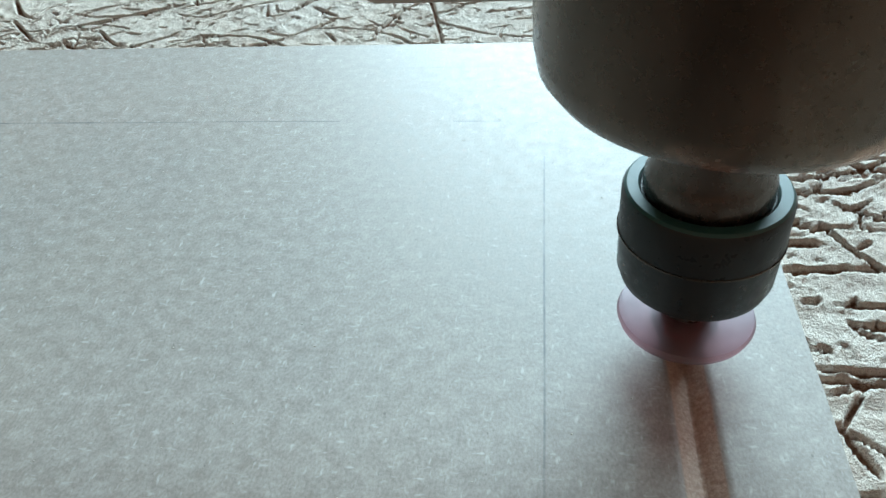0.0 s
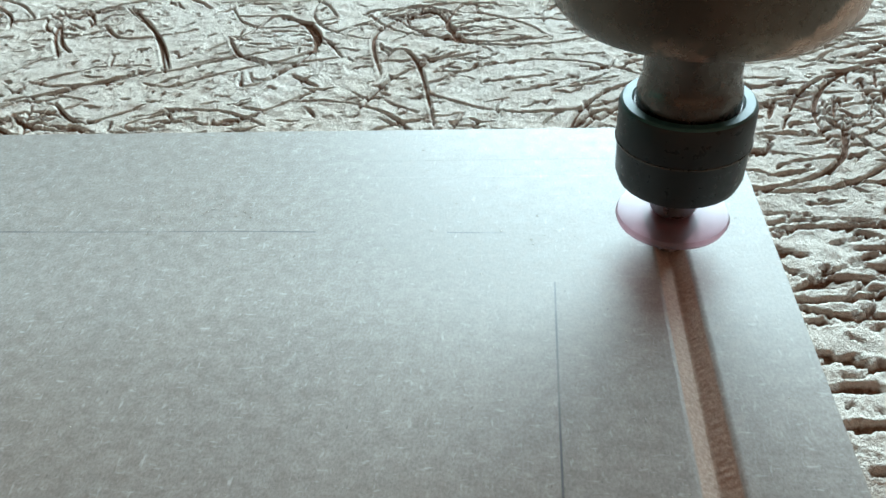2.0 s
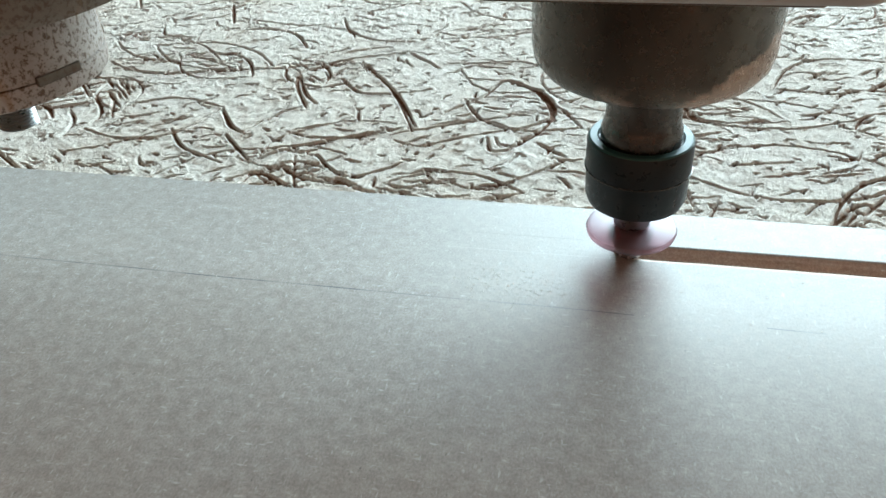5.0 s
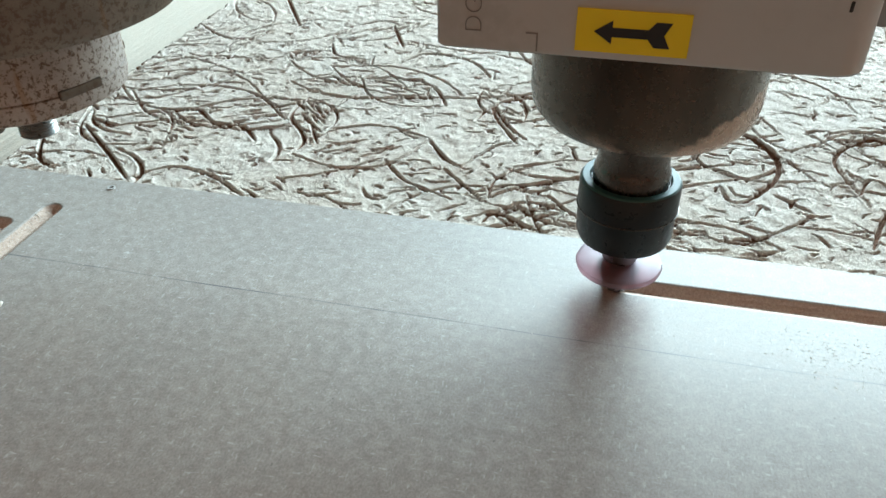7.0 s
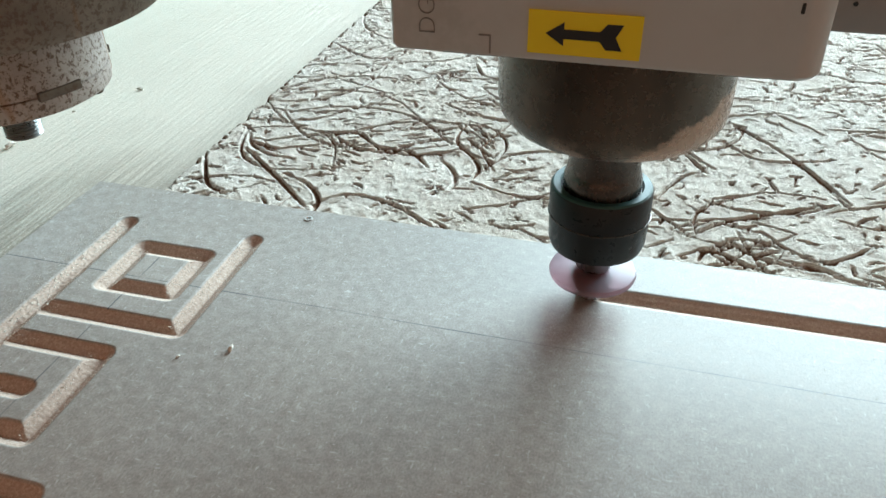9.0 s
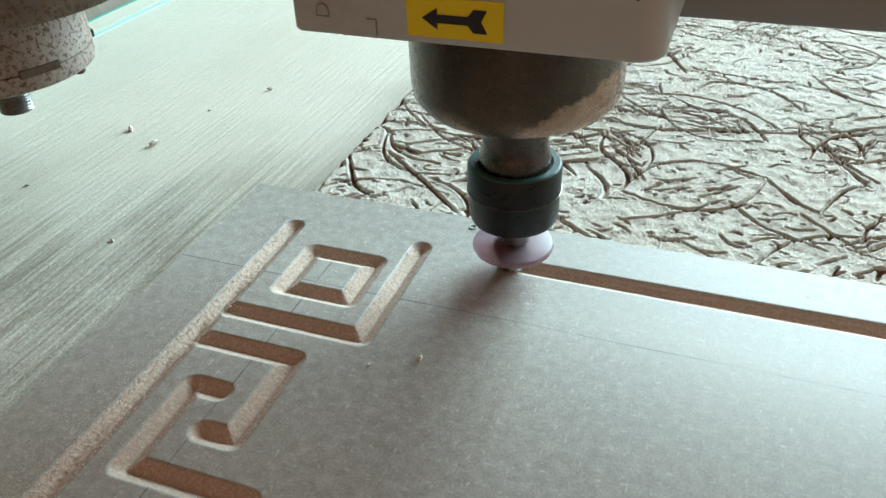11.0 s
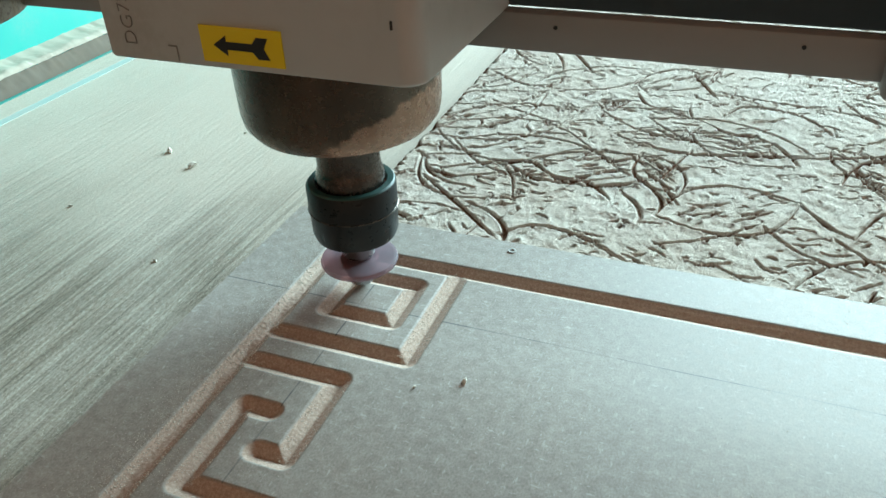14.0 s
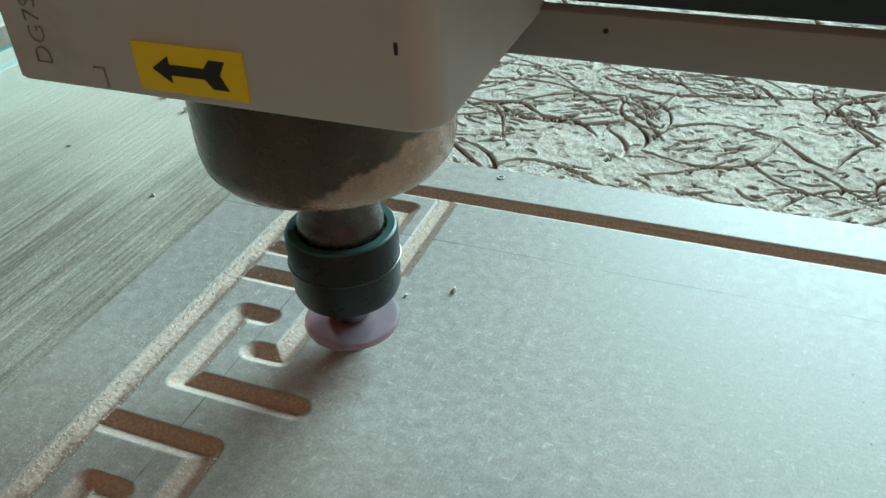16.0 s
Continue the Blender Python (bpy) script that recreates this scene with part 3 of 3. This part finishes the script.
def panel():
    board = new("engraved_panel")
    tagged(board, "grey-beige fibreboard panel being engraved with a meander border", "panel")
    xe, ye = [], []
    for (a, b), (c, d) in STROKES:
        if a == c:
            xe += [a - HW, a, a + HW]
        if b == d:
            ye += [b - HW, b, b + HW]
    xs = lines((LEFT, -0.524, 0.004), (-0.524, -0.448, 0.0005), (-0.448, -0.04, 0.006), (-0.04, -0.0, 0.0008), *xe)
    ys = lines((NEAR, -0.27, 0.0025), (-0.27, -0.015, 0.0005), (-0.015, 0, 0.003), *ye)
    # drop lines that crowd the exact groove edges
    def thin(v, keep):
        keep = np.array(sorted(keep))
        return np.array([a for a in v if np.min(np.abs(keep - a)) < 2e-6 or np.min(np.abs(keep - a)) > 0.0002])
    xs, ys = thin(xs, xe + [LEFT, 0.0]), thin(ys, ye + [NEAR, 0.0])
    gx, gy = np.meshgrid(xs, ys)
    Z = np.zeros_like(gx)
    for (a, b), (c, d) in STROKES:
        v = np.array((c - a, d - b))
        s = np.clip(((gx - a) * v[0] + (gy - b) * v[1]) / (v @ v), 0, 1)
        Z = np.minimum(Z, -FALL * np.clip(HW - np.hypot(gx - a - s * v[0], gy - b - s * v[1]), 0, HW))
    # crumbs lying in the grooves; the left one is half filled with packed dust
    rng = np.random.RandomState(5)
    left = np.abs(gx - GL) < HW
    heap = -0.0025 + 0.0005 * np.sin(gy * 210 + 2 * np.sin(gy * 67)) + 0.0003 * rng.rand(*Z.shape)
    Z = np.where(left & (Z < heap) & (gy < -0.034), heap, Z)
    Z += np.where(Z < -0.0010, rng.rand(*Z.shape) * 0.00025, 0)
    hold = np.interp(gy, (-0.12, -0.036, -0.016, 0.0), (0, 1, 1, 0))
    grid_mesh("top_face", xs, ys, Z, MDF, parent=board, shift=skew(gx) * hold)
    bm = block(LEFT, 0.0, NEAR, 0.0, SPOIL_Z + 0.0006, -0.0055)
    for f in [f for f in bm.faces if f.normal.z > 0.5]:
        bm.faces.remove(f)
    part("underside", bm, MDF, board)
    sides = bmesh.new()
    for (ax, ay), (bx, by) in (((LEFT, 0), (0, 0)), ((0, 0), (0, NEAR)), ((0, NEAR), (LEFT, NEAR)), ((LEFT, NEAR), (LEFT, 0))):
        vs = [sides.verts.new(c) for c in ((ax, ay, -0.0055), (bx, by, -0.0055), (bx, by, 0), (ax, ay, 0))]
        sides.faces.new(vs)
    part("edge_band", sides, MDF, board)
    return board


PANEL = panel()

# uncut stock in the grooves still to be milled: the cutter takes it away piece by piece
TOOL = [
    (0.0, -0.0272, -0.1525, -0.001), (1.5, -0.0272, -0.0835, -0.001), (2.0, -0.0270, -0.0600, -0.001), (2.7, -0.0272, -0.0271, -0.0005), (3.0, -0.0322, -0.0241, 0), (3.5, -0.0550, -0.0238, 0), (4.0, -0.0780, -0.0241, 0),
    (5.0, -0.1270, -0.0245, 0), (7.5, -0.2615, -0.0258, 0), (9.0, -0.3320, -0.0265, 0), (10.0, -0.3800, -0.0265, 0), (12.3, -0.4865, -0.0265, 0), (12.9, -0.5130, -0.0265, 0.001),
    (13.1, -0.5140, -0.0265, 0.002), (13.4, -0.5140, -0.0265, 0.0035), (13.8, -0.5010, -0.0365, 0.0025), (14.2, -0.4855, -0.0540, 0.0015), (14.5, -0.4710, -0.0670, 0.0015), (15.0, -0.4620, -0.0790, 0.001),
    (15.5, -0.4590, -0.0950, 0.0005), (16.0, -0.4580, -0.1180, 0.000),
]


def tool_time(place, axis):
    """When the cutter's axis reaches that place along x (axis 1) or y (axis 2)."""
    for a, b in zip(TOOL, TOOL[1:]):
        lo, hi = sorted((a[axis], b[axis]))
        if hi > lo and lo <= place <= hi and a[0] < 12.95:
            return a[0] + (b[0] - a[0]) * (place - a[axis]) / (b[axis] - a[axis])
    return None


STOCK = []


def stock(n, along_x, at, start, end):
    ln = (end - start) / n
    h = abs(ln) / 2
    bm = bmesh.new()
    e, b = HW + 0.0003, -HW * FALL
    ends = [[bm.verts.new((s, o, z) if along_x else (o, s, z)) for o, z in ((-e, 0.00001), (e, 0.00001), (0, b))] for s in (-h, h)]
    for q in range(3):
        bm.faces.new((ends[0][q], ends[0][(q + 1) % 3], ends[1][(q + 1) % 3], ends[1][q]))
    bm.faces.new(ends[0][::-1])
    bm.faces.new(ends[1])
    bmesh.ops.recalc_face_normals(bm, faces=bm.faces[:])
    me = bpy.data.meshes.new("uncut_stock")
    bm.to_mesh(me)
    bm.free()
    me.materials.append(MDF)
    for k in range(n):
        c = start + ln * (k + 0.5)
        ob = new("uncut_stock", me)
        ob.parent = PANEL
        t = tool_time(c, 1 if along_x else 2)
        if t is None:
            t = 2.85
        STOCK.append((ob, c, at + skew(c) if along_x else at, along_x, t))


def stock_cap(cx, t):
    """The groove's crossing with a side groove that ends there, before the cutter comes by."""
    v = np.linspace(-HW, HW, 25)
    gx, gy = np.meshgrid(v, v)
    d = np.hypot(gx, np.maximum(gy, 0))
    ob = grid_mesh("uncut_stock", v, v, -FALL * np.clip(HW - d, 0, HW) + 0.00004, MDF, parent=PANEL)
    STOCK.append((ob, cx, GY, True, t))


stock_cap(-0.4600, tool_time(-0.4600, 1))
stock_cap(GL, 12.9)
stock(23, False, GX, -0.1510, GY + HW + skew(GX))
stock(74, True, GY, GX - HW, -0.4600 + HW)
stock(9, True, GY, -0.4600 - HW, GL + HW)


# ---- the router head that travels over the panel (built about its cutter's axis; z = 0 at the panel's face) ----
def router_head():
    head = new("router_head")
    tagged(head, "spindle with black collet nut under a cream cover", "router head")
    z0 = 0.0966
    rc = 0.0065
    outline = [(-0.0525, 0.034), (-0.0525, -0.0402), (-0.0517, -0.041)]
    outline += [(0.0470 - rc + rc * math.sin(a), -0.041 + rc - rc * math.cos(a)) for a in (radians(90) * q / 7 for q in range(8))]
    outline += [(0.0470, 0.034)]
    bm = bmesh.new()
    rings = [[bm.verts.new((x * k, y * k, z0 + h)) for x, y in outline] for k, h in ((0.985, 0.0), (1.0, 0.0009), (1.0, 0.16))]
    bm.faces.new(rings[0][::-1])
    bm.faces.new(rings[2])
    for lo, hi in zip(rings, rings[1:]):
        for q in range(len(outline)):
            w = (q + 1) % len(outline)
            bm.faces.new((lo[q], lo[w], hi[w], hi[q]))
    bmesh.ops.recalc_face_normals(bm, faces=bm.faces[:])
    cover = part("cover", bm, COVER, head, "cream painted sheet metal cover", smooth=True)
    part("gasket_plate", block(-0.0415, 0.0350, -0.0355, 0.030, z0 - 0.0022, z0 - 0.0002, 0.0006, 2), DARKCAST, cover, "dark oily gasket plate")
    st = part("sticker", block(-0.0186, 0.0074, -0.0415, -0.0409, z0 + 0.0020, z0 + 0.0122), YELLOW, cover, "yellow warning sticker with a black arrow")
    bm = bmesh.new()
    y, zc, xc = -0.0417, z0 + 0.0070, -0.0056
    out = [(-0.0088, 0), (-0.0046, 0.0028), (-0.0046, 0.0011), (0.0036, 0.0011), (0.0052, 0.0030), (0.0088, 0.0030), (0.0072, 0), (0.0088, -0.0030), (0.0052, -0.0030), (0.0036, -0.0011), (-0.0046, -0.0011), (-0.0046, -0.0028)]
    bm.faces.new([bm.verts.new((xc + a, y, zc + b)) for a, b in out])
    r = bmesh.ops.extrude_face_region(bm, geom=bm.faces[:])
    for v in [g for g in r["geom"] if isinstance(g, bmesh.types.BMVert)]:
        v.co.y += 0.00025
    bmesh.ops.recalc_face_normals(bm, faces=bm.faces[:])
    part("arrow", bm, INK, st)
    cu = bpy.data.curves.new("marking", "FONT")
    cu.body, cu.size, cu.extrude = "DG7S", 0.0062, 0.0001
    cu.offset = -0.00016
    cu.materials.append(GREYINK)
    tx = new("marking", cu)
    tx.parent = cover
    tx.matrix_basis = Matrix.Translation((-0.0412, -0.0412, z0 + 0.0042)) @ Euler((radians(90), radians(-90), 0)).to_matrix().to_4x4()
    bm = bmesh.new()
    block(-0.0305, -0.0275, -0.0412, -0.0409, z0 + 0.0050, z0 + 0.0054, bm=bm)
    block(-0.0279, -0.0275, -0.0412, -0.0409, z0 + 0.0008, z0 + 0.0050, bm=bm)
    part("scratch", bm, GREYINK, cover)
    part("screw_hole", block(0.0392, 0.0400, -0.0412, -0.0405, z0 + 0.0150, z0 + 0.0174, 0.0002, 1), RUBBER_SHADE, cover)
    body = part("spindle", lathe([(0.0, 0.0652), (0.026, 0.0652), (0.0302, 0.0663), (0.0326, 0.0695), (0.0333, 0.0735), (0.0336, 0.0950), (0.0325, 0.0960), (0.0325, 0.12), (0, 0.12)], 96),
                BODY, head, "browned steel spindle body", smooth=True)
    part("dark_ring", lathe([(0.0335, 0.0944), (0.0346, 0.0947), (0.0346, 0.0964), (0.0335, 0.0966)], 96), DARKCAST, body)
    part("nose", lathe([(0.0, 0.040), (0.0121, 0.040), (0.0121, 0.0462), (0.0115, 0.0480), (0.0111, 0.0500), (0.0111, 0.0560), (0.0115, 0.0590), (0.0116, 0.068), (0, 0.068)], 72),
         STEEL, head, "browned ground steel spindle nose", smooth=True)
    nut = part("collet_nut", lathe([(0.0, 0.0215), (0.0080, 0.0215), (0.0095, 0.0205), (0.0132, 0.0205), (0.0148, 0.0216), (0.0156, 0.0240), (0.0158, 0.0326), (0.0161, 0.0329), (0.0161, 0.0334),
                                   (0.0160, 0.0339), (0.0160, 0.0421), (0.0154, 0.0430), (0.0130, 0.0430), (0.0124, 0.0424), (0.0, 0.0424)], 96), BLACK, head, "black oxide collet nut", smooth=True)
    part("rim", lathe([(0.0127, 0.0428), (0.0130, 0.0433), (0.0151, 0.0433), (0.0156, 0.0428)], 96), RIM, nut, "black top rim with its teal reflection painted on", smooth=True)
    part("score_line", lathe([(0.0158, 0.0326), (0.0163, 0.0329), (0.0163, 0.0333), (0.0158, 0.0336)], 96), STEEL, nut, "bare scored steel line", smooth=True)
    part("collet", lathe([(0, 0.0118), (0.0055, 0.0118), (0.0059, 0.0124), (0.0060, 0.0220), (0, 0.0220)], 48), BRIGHT, head, smooth=True)
    disc = part("dust_disc", lathe([(0.0036, 0.0080), (0.0128, 0.0080), (0.0141, 0.0085), (0.0145, 0.0096), (0.0141, 0.0106), (0.0128, 0.0110), (0.0036, 0.0110)], 96), PINK, head, "milky lavender plastic disc", smooth=True)
    part("hub", lathe([(0.0036, 0.0035), (0.0054, 0.0035), (0.0070, 0.0076), (0.0072, 0.0101), (0.0066, 0.0107), (0.0036, 0.0107)], 48), RED, disc, "dark red plastic hub", smooth=True)
    part("cutter", lathe([(0.0, -0.0029), (0.0046, 0.0002), (0.0046, 0.0040), (0.0031, 0.0060), (0.0031, 0.0145), (0, 0.0145)], 32), CARBIDE, head, "carbide engraving cutter", smooth=True)
    return head


HEAD = router_head()


def spare_spindle():
    """A second, bare spindle that hangs beside the working one."""
    sp = new("spare_spindle")
    tagged(sp, "rust-stained idle spindle with a bare threaded nose", "spindle")
    part("spindle_body", lathe([(0, 0.0830), (0.057, 0.0830), (0.0610, 0.0842), (0.0625, 0.0870), (0.0625, 0.20), (0, 0.20)], 96), CASTBODY, sp, "dark dusty cast spindle body", smooth=True)
    col = part("flange", lathe([(0, 0.0525), (0.0340, 0.0525), (0.0360, 0.0535), (0.0366, 0.0560), (0.0366, 0.0600), (0.0359, 0.0604), (0.0366, 0.0608), (0.0366, 0.0780), (0.0360, 0.0800), (0.037, 0.088), (0, 0.088)], 96),
               RUSTY, sp, "rust-speckled steel flange", smooth=True)
    for a in (-100, -20, 60, 140, 220):
        part("slot", block(0.0350, 0.0370, -0.008, 0.008, 0.0590, 0.0622, 0.0003, 1), DARKCAST, col).matrix_basis = pose(0, 0, 0, 0, 0, a)
    for a in (-70, 20, 110, 200):
        part("screw_head", lathe([(0, 0.0500), (0.0020, 0.0500), (0.0026, 0.0508), (0.0026, 0.0530), (0, 0.0530)], 20, 0.0310 * math.cos(radians(a)), 0.0310 * math.sin(radians(a))), DARKCAST, col, smooth=True)
    prof = [(0, 0.0345), (0.0063, 0.0345)]
    z = 0.0345
    while z < 0.0580:
        prof += [(0.0068, z + 0.0004), (0.0062, z + 0.0010)]
        z += 0.0012
    prof += [(0.0062, 0.0600), (0, 0.0600)]
    part("threaded_nose", lathe(prof, 48), BRIGHT, sp, "bare threaded steel nose", smooth=False)
    return sp


SPARE = spare_spindle()


def carriage_bar():
    """The cross plate behind the heads."""
    bar = new("carriage_bar")
    tagged(bar, "grey painted carriage bar behind the spindles", "machine beam")
    part("face_plate", block(-0.62, 0.72, 0.0300, 0.0370, 0.0858, 0.0985, 0.001, 2), BAR, bar, smooth=True)
    # near-black stands in for shade behind the face plate; tall to shade the panel
    part("back_plate", block(-0.62, 0.72, 0.055, 0.100, 0.0930, 0.46, 0.001, 2), RUBBER_SHADE, bar, smooth=True)
    b = part("end_block", block(0.1600, 0.220, 0.024, 0.037, 0.0818, 0.127, 0.003, 3), BAR, bar, "grey bearing block", smooth=True)
    part("roller_ring", lathe([(0.009, 0), (0.0118, 0), (0.0122, 0.002), (0.0118, 0.004), (0.009, 0.004)], 48), CARBIDE, b, "bright steel roller ring", smooth=True).matrix_basis = pose(0.1820, 0.026, 0.1030, 90, 0, 0)
    part("roller", lathe([(0, 0), (0.008, 0), (0.0098, 0.002), (0.0098, 0.010), (0.008, 0.012), (0, 0.012)], 48), RUBBER_SHADE, b, "black rubber roller", smooth=True).matrix_basis = pose(0.1820, 0.025, 0.1030, 90, 0, 0)
    for x in (-0.28, 0.064, 0.138, 0.30):
        part("bolt", lathe([(0, 0), (0.0007, 0), (0.0006, 0.0004), (0, 0.0004)], 16), INK, bar).matrix_basis = pose(x, 0.0298, 0.0945, 90, 0, 0)
    return bar


BARS = carriage_bar()


# ---- small things on the panel and bed ----
def crumbs():
    """Loose chips and dust grains."""
    bm = bmesh.new()
    bmesh.ops.create_icosphere(bm, subdivisions=1, radius=1)
    rng = random.Random(8)
    for v in bm.verts:
        v.co *= rng.uniform(0.6, 1.25)
    me = bpy.data.meshes.new("wood_chip")
    bm.to_mesh(me)
    bm.free()
    me.materials.append(CHIP)
    for x, y, z, s in ((-0.4375, -0.0845, 0, 0.0013), (-0.452, -0.092, 0, 0.0007), (-0.664, 0.070, BED_Z, 0.0028), (-0.69, 0.083, BED_Z, 0.0024),
                       (-0.64, 0.16, BED_Z, 0.0018), (-0.62, -0.02, BED_Z, 0.0012), (-0.70, 0.01, BED_Z, 0.0011), (-0.66, 0.12, BED_Z, 0.0009)):
        ob = new("wood_chip", me)
        ob.matrix_basis = Matrix.LocRotScale((x, y, z + s * 0.55), Euler((rng.uniform(0, 3), 0, rng.uniform(0, 6))), (s * 1.3, s * 0.8, s * 0.7))
        tagged(ob, "small pale wood chip lying loose", "wood chip", group="loose chips")
    # fine dust grains, uncountable
    rng = random.Random(21)
    vs, fs = [], []
    def grain(x, y, z, s):
        k = len(vs)
        a = rng.uniform(0, 6.28)
        for q in range(3):
            vs.append((x + s * math.cos(a + q * 2.09), y + s * 0.7 * math.sin(a + q * 2.09), z))
        vs.append((x, y, z + s * 0.3))
        fs.extend(((k, k + 1, k + 3), (k + 1, k + 2, k + 3), (k + 2, k, k + 3)))
    for q in range(420):
        grain(rng.uniform(-0.54, -0.005), rng.uniform(-0.26, -0.004), 0.00002, rng.uniform(0.00015, 0.00042))
    for q in range(260):
        grain(-0.164 + rng.gauss(0, 0.012), -0.046 + rng.gauss(0, 0.006), 0.00002, rng.uniform(0.0001, 0.0004))
    for q in range(1800):
        grain(rng.uniform(-0.83, -0.545), rng.uniform(-0.25, 0.5), BED_Z + 0.00005, rng.uniform(0.0002, 0.0006))
    # dust thrown along the left groove and over the panel's edge
    for q in range(9000):
        y = rng.uniform(-0.27, -0.02)
        x = GL + rng.gauss(-0.003, 0.0065)
        if abs(x - GL) > HW and x > LEFT + 0.001:
            grain(x, y, 0.00002, rng.uniform(0.00012, 0.00034))
    for q in range(5000):
        grain(LEFT - abs(rng.gauss(0, 0.03)) - 0.001, rng.uniform(-0.30, 0.02), BED_Z + 0.00005, rng.uniform(0.00015, 0.00045))
    for (ax, ay), (bx, by) in STROKES:
        if ax != bx or ax == GX:
            continue
        lo, hi = max(min(ay, by), -0.27), max(ay, by)
        for q in range(int((hi - lo) * (14000 if ax == GL else 9000))):
            o = rng.uniform(-0.9, 0.9) * HW
            grain(ax + o, rng.uniform(lo, hi), -FALL * (HW - abs(o)) + 0.0001, rng.uniform(0.00018, 0.0005) * (1.3 if ax == GL else 1))
    me = bpy.data.meshes.new("sawdust")
    me.from_pydata(vs, [], fs)
    me.materials.append(CHIP)
    tagged(new("sawdust", me), "fine pale sawdust grains scattered over panel and bed", "sawdust", kind="stuff")
    ring = part("staple", lathe([(0.0010, 0), (0.0016, 0), (0.0016, 0.0004), (0.0010, 0.0004)], 20), COVER)
    ring.matrix_basis = pose(-0.4455, -0.0062, 0.0)
    tagged(ring, "tiny pale staple pressed into the panel edge", "staple")


crumbs()


# ---- movement ----
def motions():
    walk(HEAD, [(t, pose(x, y, z)) for t, x, y, z in TOOL])
    walk(SPARE, [(t, pose(x - 0.2180, y, 0)) for t, x, y, z in TOOL])
    walk(BARS, [(t, pose(x, y, 0)) for t, x, y, z in TOOL])
    for ob, c, at, along_x, t in STOCK:
        x, y = (c, at) if along_x else (at, c)
        up, down = pose(x, y, 0), pose(x, y, -0.0075)
        rows = [(0, up if t > 0.1 else down)]
        if t > 0.1:
            rows += [(t - 0.07, up), (t + 0.07, down)]
        walk(ob, rows + [(16, down)])


motions()
